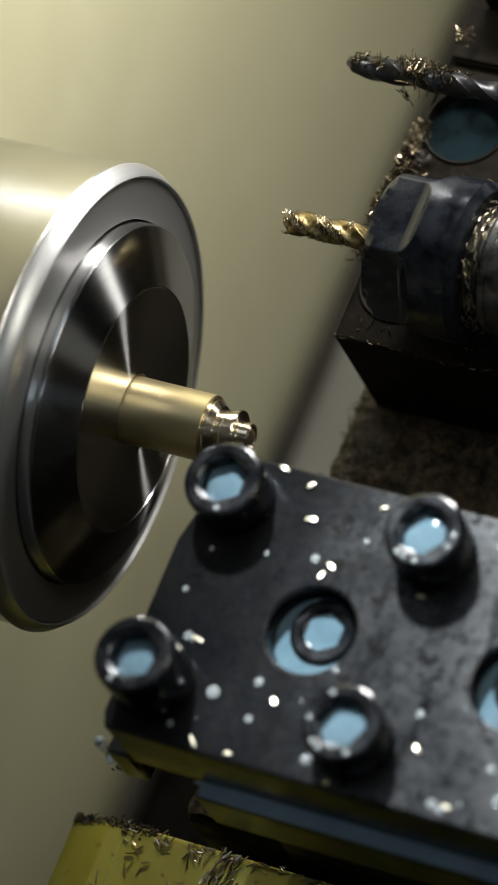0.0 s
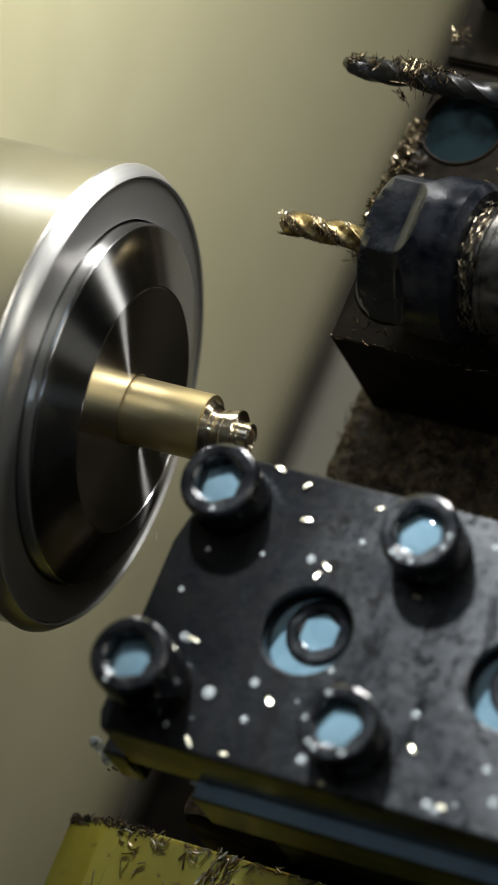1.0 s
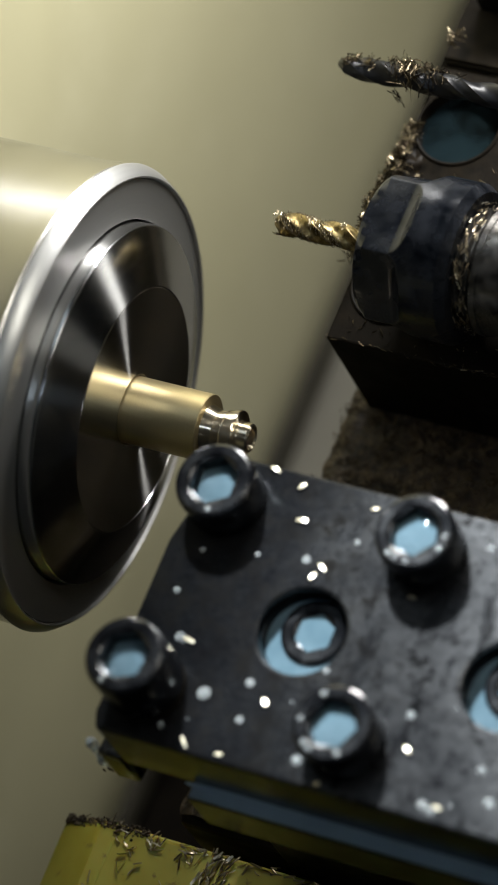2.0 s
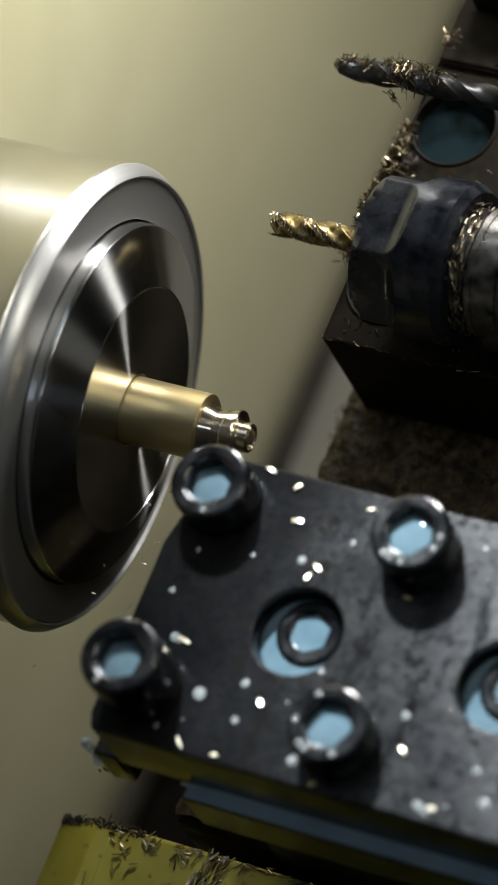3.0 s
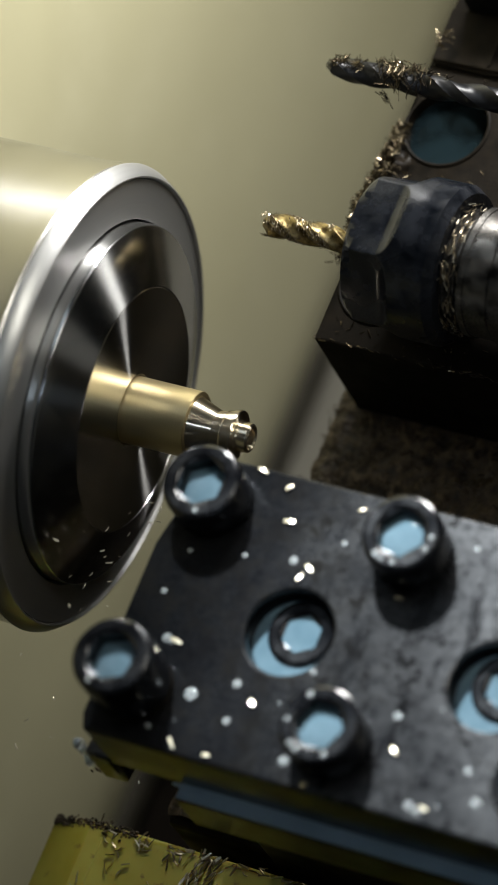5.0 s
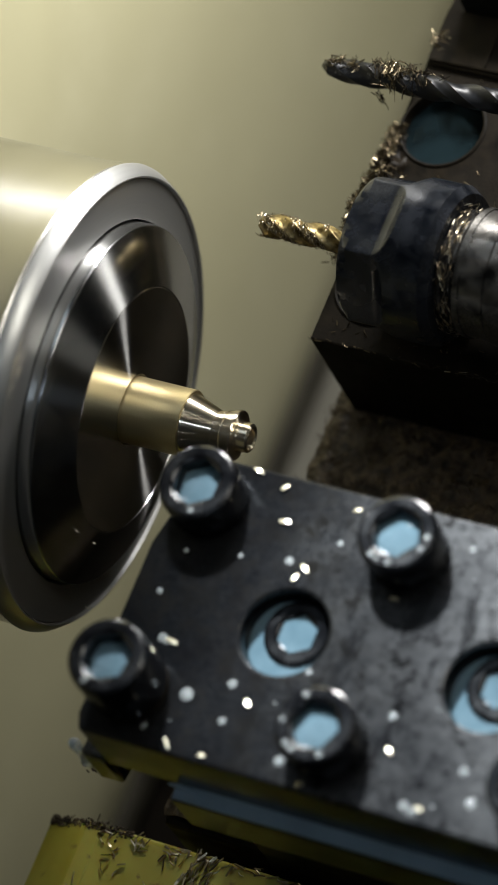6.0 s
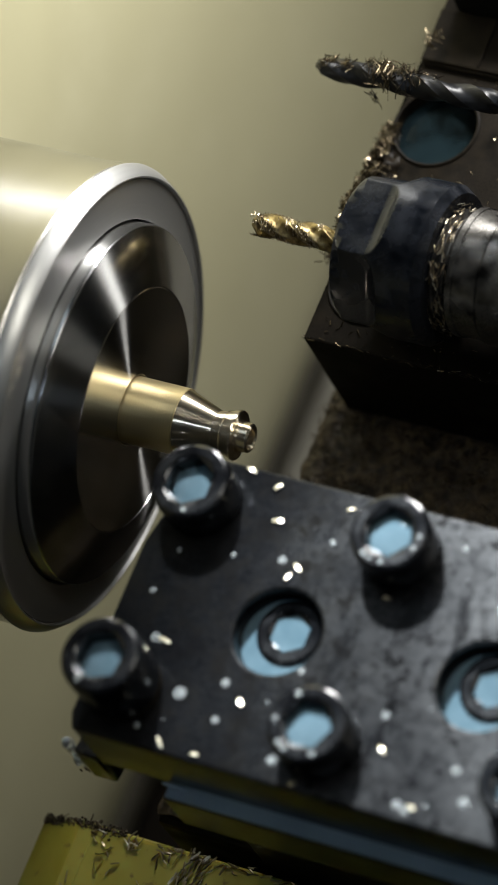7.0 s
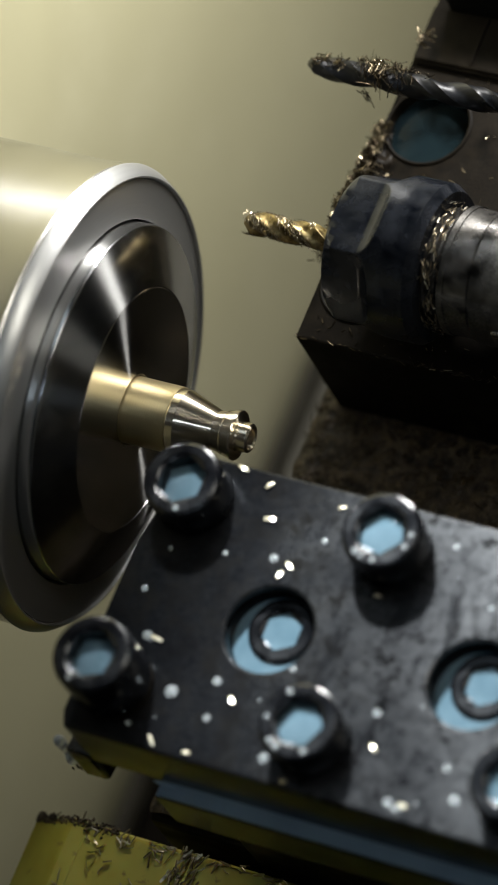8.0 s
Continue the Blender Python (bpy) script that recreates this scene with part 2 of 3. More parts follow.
def box(x0, x1, y0, y1, z0, z1, bevel=0.6, seg=2):
    bm = bmesh.new()
    bmesh.ops.create_cube(bm, size=1)
    bm.transform(Matrix.Translation(((x0 + x1) / 2, (y0 + y1) / 2, (z0 + z1) / 2)) @ Matrix.Diagonal((x1 - x0, y1 - y0, z1 - z0, 1)))
    if bevel:
        bmesh.ops.bevel(bm, geom=bm.edges[:], offset=bevel, segments=seg, affect="EDGES", profile=0.5)
    return bm


def extrude(outline, z0, z1, bevel=0.0, holes=()):
    """A prism on a plan outline, with round through-holes (x, y, r)."""
    bm = bmesh.new()
    loops = [outline] + [[(x + r * math.cos(2 * math.pi * k / 40), y + r * math.sin(2 * math.pi * k / 40)) for k in range(40)] for x, y, r in holes]
    edges = []
    for lp in loops:
        vs = [bm.verts.new((x, y, z1)) for x, y in lp]
        edges += [bm.edges.new((vs[i], vs[(i + 1) % len(vs)])) for i in range(len(vs))]
    bmesh.ops.triangle_fill(bm, edges=edges, use_beauty=True)
    top = bm.faces[:]
    bmesh.ops.recalc_face_normals(bm, faces=top)
    ret = bmesh.ops.extrude_face_region(bm, geom=top)
    bmesh.ops.translate(bm, verts=[v for v in ret["geom"] if isinstance(v, bmesh.types.BMVert)], vec=(0, 0, z0 - z1))
    bmesh.ops.recalc_face_normals(bm, faces=bm.faces)
    if bevel:
        sharp = [e for e in bm.edges if len(e.link_faces) == 2 and e.calc_face_angle(0) > 1.0]
        bmesh.ops.bevel(bm, geom=sharp, offset=bevel, segments=2, affect="EDGES", profile=0.5)
    return bm


# ---- the setting: enclosure of the lathe ----
XW, ZF = -68.0, -243.0


def enclosure():
    # headstock wall, its foot rolled back into a dark gap
    bm = bmesh.new()
    prof = [(XW, 175)] + [(XW, z) for z in (120, 60, -60, -140, -190)] + \
           [(XW - 90 + 90 * math.cos(radians(a)), ZF + 40 - 90 * math.sin(radians(a))) for a in range(0, 37, 3)] + [(XW - 69, ZF - 16)]
    rows = [[bm.verts.new((x, y, z)) for x, z in prof] for y in (-420, 430)]
    for i in range(len(prof) - 1):
        bm.faces.new((rows[0][i], rows[0][i + 1], rows[1][i + 1], rows[1][i]))
    back = [[bm.verts.new((XW - 70, y, z)) for z in (175, ZF + 4)] for y in (-420, 430)]
    bm.faces.new((back[0][0], back[0][1], back[1][1], back[1][0]))
    bm.faces.new((rows[0][0], rows[1][0], back[1][0], back[0][0]))
    tagged(part("wall_headstock", bm, PAINT), "beige painted sheet metal wall behind the chuck", "wall", kind="structure")
    tagged(part("floor", box(-160, 560, -430, 440, ZF - 6, ZF, 0), BLOCKM), "dark oily sump floor below the slide", "floor", kind="structure")
    # unseen box, added to keep the hall light off the plate's left part
    tagged(part("wall_top_blocker", box(XW - 70, XW - 1, -420, 430, 175.5, 266, 1.5), BLOCKM), "unseen dark box above the beige wall that blocks the hall light", "wall", kind="structure")
    # added strip: the soft shade at the foot, as a dark rounded bar
    prof = [(XW - 8, ZF + 6), (XW - 3.5, ZF + 6), (XW - 0.6, ZF + 9), (XW + 0.4, ZF + 12), (XW - 0.2, ZF + 15), (XW - 2.2, ZF + 18), (XW - 8, ZF + 21)]
    bm = bmesh.new()
    rows = [[bm.verts.new((x, y, z)) for x, z in prof] for y in (-420, 428)]
    for k in range(len(prof)):
        q = (k + 1) % len(prof)
        bm.faces.new((rows[0][k], rows[0][q], rows[1][q], rows[1][k]))
    bm.faces.new(rows[0])
    bm.faces.new(rows[1])
    tagged(part("wall_foot_shade", bm, FOOT_SHADE, None, smooth=60), "added dark strip for the shade along the foot of the wall", "seal", kind="structure")
    tagged(part("way_cover", box(-110, 200, 62, 420, ZF + 0.5, ZF + 6, 1.0), DIRTY_DARK_PAINT), "beige painted cover strip at the foot of the wall", "cover", kind="structure")
    # both guards are out of view; the dark paint cuts their bounced light
    tagged(part("wall_right", box(420, 426, -430, 436, ZF, 300, 0), DIRTY_DARK_PAINT), "unseen end guard of the lathe, painted dark to bounce less light", "wall", kind="structure")
    tagged(part("wall_back", box(-160, 560, 430, 436, ZF, 380, 0), DIRTY_DARK_PAINT), "unseen rear guard of the lathe, painted dark to bounce less light", "wall", kind="structure")


enclosure()


# ---- the spindle: collet chuck and the bar in it ----
def collet_chuck():
    t = thing("collet_chuck", "polished steel collet chuck spinning on the lathe spindle", "chuck")
    body = [(-100, 20), (-100, 50.6), (-46, 50.6), (-44, 51.6), (-14.0, 51.7), (-12.5, 51.9), (-8.2, 52.1), (-7.6, 51.7), (-7.5, 20)]
    part("body", lathe(body, 192), STEEL, t, "polished steel chuck body with a tapered shoulder")
    bead = [(-7.4, 46), (-7.4, 52.3), (-7.1, 52.6), (-6.6, 52.5), (-4.1, 50.9), (-3.5, 50.4), (-3.5, 50.1), (-4.4, 49.8), (-4.4, 46)]
    part("rim_chamfer", lathe(bead, 192), RING, t, "broad satin chamfer round the chuck rim")
    ring = [(-8.0, 49.4), (-4.6, 49.75), (-4.1, 49.6), (-4.0, 46), (-3.5, 41.1), (-3.8, 40.8), (-8.0, 40.8)]
    part("front_ring", lathe(ring, 192), RING, t, "ground flat front ring of the chuck")
    part("groove_seal", lathe([(-9, 38), (-6.0, 38), (-6.0, 40.7), (-9, 40.7)], 96), GROOVE, t, "dark groove between body and cap")
    cap = [(-9, 20), (-9, 40.35), (-1.2, 40.3), (-0.5, 40.2)] + arc(-0.6, 39.7, 0.5, 78, 22, 5) + [(3.9, 27.6), (3.7, 27.5), (3.3, 20)]
    part("nose_cap", lathe(cap, 192), STEEL_FACE, t, "mirror-polished conical nose cap with a bright side")
    collet = [(-9, 7.62), (-9, 27.4), (3.75, 27.45), (3.95, 27.2), (4.0, 8.1), (3.6, 7.62)]
    part("collet", lathe(collet, 192), COLLET, t, "polished collet face gripping the bar")
    return t


def brass_bar():
    t = thing("brass_bar", "round brass bar being turned to a tapered spout", "workpiece")
    prof = [(-60, 0), (-60, 7.2), (14.0, 7.22), (16.9, 7.2)] + [(17.3, 7.08), (25.0, 4.42)] + \
           [(25.3, 4.45), (27.2, 4.95), (27.3, 4.82), (27.5, 4.82), (27.6, 5.0), (29.9, 5.62), (30.15, 5.5), (30.15, 3.5), (30.4, 3.3), (32.9, 3.25), (33.2, 3.0), (33.25, 2.6), (32.9, 2.3), (28.0, 2.25), (27.0, 0)]
    prof = [(x * 0.973, r) for x, r in prof]
    part("turned_end", lathe(prof, 128, closed=False), BRASS_CUT, t, "freshly turned bright brass taper, flange and bored tip", smooth=15)
    sleeve = part("stock", lathe([(-60, 4.0), (-60, 7.5), (22.15, 7.5), (22.3, 7.38), (22.3, 4.0)], 128), BRASS, t, "uncut brass stock with drawn satin surface")
    rough = part("roughed_step", lathe([(-60, 4.0), (-60, 6.7), (22.9, 6.7), (23.0, 6.45), (23.5, 6.45), (23.6, 6.6), (24.1, 6.2), (24.9, 5.5), (25.0, 4.0)], 128), BRASS_CUT, t, "bright roughed step still to be cut away", smooth=15)
    return t, sleeve, rough


CHUCK = collet_chuck()
BAR, SLEEVE, ROUGH = brass_bar()

# ---- the tool slide and all that rides on it ----
RIDERS = []


def rider(ob):
    RIDERS.append(ob)
    return ob


def tool_table():
    t = rider(thing("slide_table", "steel cross slide table buried in wet brass chips", "machine table"))
    part("table_body", box(27, 230, -70, 190, -95, -57, 1.5), BLOCKM, t)
    # uneven layer of sludge
    bm = bmesh.new()
    nx, ny = 90, 120
    g = []
    for i in range(nx + 1):
        row = []
        for j in range(ny + 1):
            x, y = 26.5 + 120 * i / nx, -68 + 200 * j / ny
            edge = min(i, 3) / 3
            h = noise.fractal(Vector((x, y, 0)) * 0.16, 1.0, 2.0, 4) * 1.6 + noise.noise(Vector((x, y, 3)) * 0.9) * 0.7
            row.append(bm.verts.new((x + noise.noise(Vector((x, y, 9)) * 0.4) * 0.9, y, -57.5 + (2.4 + h) * edge)))
        g.append(row)
    for i in range(nx):
        for j in range(ny):
            bm.faces.new((g[i][j], g[i + 1][j], g[i + 1][j + 1], g[i][j + 1]))
    tagged(part("chip_sludge", bm, SLUDGE, t, "dark brown wet sludge of chips and oil", smooth=60), kind="stuff")
    return t


tool_table()

HP = 10.7
# place of the clamp block on the slide, and its top
SX, SY, SZ = 3.75, -2.57, 7.8
TOP = HP + SZ
BOLTS = [(44.75, -20.8), (91.0, -20.8), (90.0, -64.4), (44.75, -64.4), (137.8, -20.8), (136.8, -64.4)]
TOPS = [29.2, 29.0, 28.4, 35.5, 28.5, 28.5]
HEADS = [10.4, 10.2, 9.6, 14.0, 9.7, 9.7]


def threaded(r, length, step=1.5):
    """A screw shank with thread rings along x, from 0."""
    prof, x = [(0, 0), (0, r - 0.8)], 0.2
    while x + step < length:
        prof += [(x, r - 0.8), (x + step * 0.45, r), (x + step * 0.6, r)]
        x += step
    return lathe(prof + [(length, r - 0.8), (length, 0)], 40, closed=False)


def cap_screw_mesh(r=8.0, h=10.0, rs=4.1, depth=5.2):
    """A socket head: knurled side, rounded rim and a hexagonal socket, its top at z = 0."""
    bm = bmesh.new()
    n = 72
    rings = []
    for rad, z in ((r - 0.25, -h), (r, -h + 0.4), (r, -1.2), (r - 0.3, -0.45), (r - 1.0, 0.0), (rs * 1.25, 0.0), (rs * 1.13, -0.5)):
        ring = []
        for k in range(n):
            a = 2 * math.pi * k / n
            rr = rad * (1 - 0.018 * (k % 2)) if -h < z < -1.0 else rad
            ring.append(bm.verts.new((rr * math.cos(a), rr * math.sin(a), z)))
        rings.append(ring)
    for z in (-0.6, -depth):
        ring = []
        for k in range(n):
            a = 2 * math.pi * k / n
            rr = rs / math.cos(((a + math.pi / 6) % (math.pi / 3)) - math.pi / 6)
            ring.append(bm.verts.new((rr * math.cos(a), rr * math.sin(a), z)))
        rings.append(ring)
    for a, b in zip(rings, rings[1:]):
        for k in range(n):
            bm.faces.new((a[k], a[(k + 1) % n], b[(k + 1) % n], b[k]))
    bm.faces.new(rings[-1])
    bm.faces.new(rings[0])
    return bm


def disc(r, z, n=48, dome=0.0, hexa=False):
    bm = bmesh.new()
    rows = []
    for f in (1.0, 0.9, 0.6, 0.3):
        row = []
        for k in range(n):
            a = 2 * math.pi * k / n
            rr = r * f
            if hexa:
                rr /= math.cos(((a + math.pi / 6) % (math.pi / 3)) - math.pi / 6)
            row.append(bm.verts.new((rr * math.cos(a), rr * math.sin(a), z + dome * (1 - f * f))))
        rows.append(row)
    for a, b in zip(rows, rows[1:]):
        for k in range(n):
            bm.faces.new((a[k], a[(k + 1) % n], b[(k + 1) % n], b[k]))
    bm.faces.new(rows[-1])
    return bm


def tool_block():
    t = rider(thing("tool_clamp_block", "dark blued steel tool clamp block wet with coolant", "tool post", at=(SX, SY, SZ)))
    holes = [(68.0, -41.6, 9.6), (114.5, -41.6, 9.6)]
    plate = part("top_plate", extrude([(38, -8), (170, -8), (170, -73.5), (33, -73.5), (31.6, -70), (31.6, -30), (36, -10)], -8.5, HP, 0.7, holes), PLATE, t, "blued steel clamp plate with counterbored holes")
    # ground top, sides in a darker and smoother material
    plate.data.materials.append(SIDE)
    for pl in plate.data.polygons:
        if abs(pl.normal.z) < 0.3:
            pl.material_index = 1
    for x, y, r in holes:
        part("counterbore", extrude([(x + 10.5 * math.cos(a * math.pi / 20), y + 10.5 * math.sin(a * math.pi / 20)) for a in range(40)], -9, 2.0), BLACK, plate)
        s = part("sunk_screw", cap_screw_mesh(7.5, 6.0, 3.9, 3.5), BLACK, plate, "black socket screw sunk in its counterbore")
        s.location = Vector((x + 0.5, y + 2.0, 6.2)) * MM
        c = part("coolant_pool", disc(9.5, 0), COOLANT, plate, "milky blue coolant standing in the counterbore")
        c.location = Vector((x, y, 5.2)) * MM
        c = part("socket_coolant", disc(4.5, 0, dome=0.55), COOLANT, plate, "milky coolant filling the socket")
        c.location = Vector((x + 0.5, y + 2.0, 3.6)) * MM
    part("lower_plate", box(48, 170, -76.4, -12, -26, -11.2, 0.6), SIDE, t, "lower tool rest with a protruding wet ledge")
    part("ledge_coolant", box(48.6, 169, -76.1, -69.0, -11.3, -10.9, 0), LEDGE, t, "film of blue coolant on the ledge, made pale in place of light")
    part("shim_plate", box(50, 169, -68, -12.5, -11.0, -8.6, 0.3), SIDE, t, "dark shim between the plate and the tool rest")
    part("pedestal", box(52, 170, -70, -16, -65, -26.5, 1.0), BLOCKM, t)
    nose = part("tool_nose", extrude([(23.2, -8.4), (26, -8.2), (38, -9.5), (40, -22), (35, -20), (25.5, -11)], -9, -2.2, 0.3), BLACK, t, "black turning tool nose reaching to the bar")
    nose.location = Vector((-SX, -SY, -SZ)) * MM
    part("lug", extrude([(27.5, -73.9), (33.6, -73.9), (34.2, -69), (28.2, -68.5)], -19, -5, 0.8), BLACK, t, "small black lug under the plate corner")
    bm = bmesh.new()
    for k, (z, r) in enumerate(((-4, 1.3), (-7, 1.0), (-10, 0.8), (-12.5, 1.0), (-14.2, 1.25))):
        bmesh.ops.create_uvsphere(bm, u_segments=12, v_segments=8, radius=r, matrix=Matrix.Translation((26.6 - 0.25 * k, -72.8, z)) @ Matrix.Diagonal((1, 1, 1.9, 1)))
    part("coolant_drip", bm, DROP, t, "clear coolant dripping off the plate corner", smooth=80)
    bm = bmesh.new()
    bmesh.ops.create_uvsphere(bm, u_segments=24, v_segments=12, radius=1, matrix=Matrix.Translation((50.3, -73.5, -10.4)) @ Matrix.Diagonal((3.4, 0.5, 0.9, 1)))
    part("coolant_smear", bm, LEDGE, t, "pale blue smear of coolant on the plate side", smooth=80)
    part("tool_shank", box(34, 46, -66, -10, -12.5, -8.6, 0.5), BLACK, t)
    return t


tool_block()


def cap_screws():
    for i, (x, y) in enumerate(BOLTS):
        t = thing("cap_screw", "black oxide socket head cap screw with coolant in its socket" if TOPS[i] < 32 else "tall black socket head screw standing proud with coolant in its socket",
                  "screw", "clamp screws on the tool block", (x, y, TOPS[i]))
        t.rotation_euler = (0, 0, radians(17 * i))
        h = TOPS[i] - TOP
        part("head", cap_screw_mesh(8.6, HEADS[i], 4.7), BLACK, t)
        part("coolant", disc(5.4, (-4.0, -3.0, -3.0, -4.2, -3.0, -3.0)[i], dome=0.75), COOLANT, t, "milky pale blue coolant filling the socket")
        sh = part("shank", threaded(8.3, h - HEADS[i] + 0.6), BLOCKM, t, "oily threaded shank")
        sh.rotation_euler = (0, radians(-90), 0)
        sh.location = (0, 0, -h * MM)
        rider(t)


cap_screws()


def helix_drill(length, r, pitch, flutes=2, n=36, rows=90, depth=0.45, point=2.0):
    """A fluted drill along +x from its tip at 0."""
    bm = bmesh.new()
    rings = []
    for i in range(rows + 1):
        x = length * i / rows
        taper = min(1.0, 0.35 + 0.65 * x / point)
        ring = []
        for k in range(n):
            a = 2 * math.pi * k / n
            w = (math.cos(flutes * a) + 1) / 2
            rr = r * taper * (1 - depth * max(0.0, w - 0.25) / 0.75)
            if 0.12 < w < 0.24:
                rr = r * taper * 1.0
            elif w <= 0.12:
                rr = r * taper * 0.95
            b = a + 2 * math.pi * x / pitch
            ring.append(bm.verts.new((x, rr * math.cos(b), rr * math.sin(b))))
        rings.append(ring)
    for a, b in zip(rings, rings[1:]):
        for k in range(n):
            bm.faces.new((a[k], a[(k + 1) % n], b[(k + 1) % n], b[k]))
    bm.faces.new(rings[0])
    bm.faces.new(rings[-1])
    return bm


def hex_nut_bm():
    """Round nut with six flats milled from the front, conical front chamfer; along +x from 0."""
    bm = bmesh.new()
    n = 360
    xs = [0, 0.15, 1.0, 2.5] + [2.5 + 11 * i / 55 for i in range(1, 56)] + [15.5, 19.0, 20.4, 22.4, 22.4]
    rings = []
    for i, x in enumerate(xs):
        if i == 0:
            base = 14.2
        elif x < 2.5:
            base = 15.6 + 2.2 * x / 2.5
        elif x > 20.4:
            base = 16.4 if i < len(xs) - 1 else 13.2
        else:
            base = 17.9
        ring = []
        for k in range(n):
            a = 2 * math.pi * k / n
            d = ((a + math.pi / 6) % (math.pi / 3)) - math.pi / 6
            flat = 15.6 / math.cos(d)
            # run-out of the milled flats
            run = max(0.0, (x - 8.5)) ** 2 * 0.16
            rr = min(base, flat + run)
            ring.append(bm.verts.new((x, rr * math.cos(a), rr * math.sin(a))))
        rings.append(ring)
    for a, b in zip(rings, rings[1:]):
        for k in range(n):
            bm.faces.new((a[k], a[(k + 1) % n], b[(k + 1) % n], b[k]))
    inner = [[bm.verts.new((x, r * math.cos(2 * math.pi * k / n), r * math.sin(2 * math.pi * k / n))) for k in range(n)] for x, r in ((0, 9.0), (2.5, 6.0))]
    for a, b in ((rings[0], inner[0]), (inner[0], inner[1])):
        for k in range(n):
            bm.faces.new((a[k], a[(k + 1) % n], b[(k + 1) % n], b[k]))
    bm.faces.new(inner[1])
    return bm


DY1, DY2 = 52.0, 92.8


def drill_holder():
    t = rider(thing("collet_drill_holder", "blued collet nut and worn steel holder with a gold coated drill", "tool holder", at=(0, DY1, 0)))
    d = part("drill", helix_drill(30, 2.8, 27.0, flutes=3, n=60, depth=0.26), GOLD, t, "gold coated spiral drill crusted with chips")
    d.location = Vector((19.6, 0, 0)) * MM
    nn = part("collet_nut", hex_nut_bm(), NUT, t, "blued steel collet nut with milled flats", smooth=22)
    nn.location = Vector((46.3, 0, 0)) * MM
    nn.rotation_euler = (radians(29), 0, 0)
    th = [(66, 6)]
    for i in range(5):
        th += [(66.5 + i * 1.4, 13.1), (67.1 + i * 1.4, 12.2), (67.5 + i * 1.4, 12.2)]
    part("thread", lathe(th + [(73, 13.0), (73, 6)], 96), WORN, t, "worn bright thread behind the nut")
    part("holder_body", lathe([(73, 6), (73, 13.6), (73.5, 14.0), (80, 14.0), (80.4, 13.6), (80.8, 14.6), (130, 14.6), (130, 6)], 96), WORN, t, "worn steel holder body")
    part("wrench_flat", box(86, 100, -14.9, -11.5, -7.5, 4.0, 0.5), WORN, t, "milled wrench flat on the holder")
    part("lock_ring", lathe([(73.2, 6), (73.2, 14.3), (74.6, 14.3), (74.6, 6)], 96), WORN, t, "thin lock ring behind the thread")
    return t


drill_holder()


def twist_drill():
    t = rider(thing("twist_drill", "long black twist drill wrapped in brass swarf", "drill", at=(18.6, DY2, 0)))
    part("fluted_shank", helix_drill(110, 2.8, 30.0, rows=160, depth=0.3), DRILLM, t)
    return t


twist_drill()


def tube_ring(r0, r1, h, n=64):
    """A low ring round z."""
    bm = lathe([(-h, r0), (h * 0.6, r0), (h, (r0 + r1) / 2), (h * 0.4, r1), (-h, r1)], n)
    bm.transform(Matrix.Rotation(radians(-90), 4, "Y"))
    return bm


def holder_block():
    t = rider(thing("holder_block", "grimy black steel gang tool block with coolant in a bore", "tool block"))
    part("base_block", extrude([(32, 36), (190, 36), (190, 128), (32, 128)], -55.5, -20, 0.6, [(42.2, 93.4, 9.7), (42.6, 52.3, 9.6)]), BLOCKM, t, "grimy block with a worn front edge")
    part("bore_floor", box(32.4, 52.0, 83.5, 103.3, -40, -27, 0), BLOCKM, t)
    part("bore_floor", box(32.8, 52.4, 42.5, 62.1, -40, -27, 0), BLACK, t)
    c = part("bore_coolant", disc(9.6, 0), MURKY, t, "murky blue coolant standing in the bore")
    c.location = Vector((42.2, 93.4, -23.5)) * MM
    part("bore_lip", tube_ring(9.55, 10.3, 0.35), BLOCKM, t, "raised burr round the bore").location = Vector((42.2, 93.4, -19.9)) * MM
    part("bore_lip", tube_ring(9.5, 10.2, 0.35), BLOCKM, t, "raised burr round the bore").location = Vector((42.6, 52.3, -19.9)) * MM
    part("rear_rib", box(32.6, 190, 108.6, 122.6, -20, -18.2, 0.5), BLOCKM, t, "raised rib on the rear of the block")
    part("rear_clamp", box(36, 190, 122.9, 150, -30, -6, 0.8), GROOVE, t, "black clamp bar behind the rib")
    part("rib_seam", box(33.4, 189, 108.0, 108.6, -20, -18.9, 0.2), BLOCKM, t)
    part("rib_key", box(46.5, 47.2, 109.5, 122, -18.3, -17.7, 0.2), BLOCKM, t, "thin upright key on the rear rib")
    part("holder_saddle", box(82, 150, 40, 68, -20, -4, 1.0), BLOCKM, t)
    return t


holder_block()


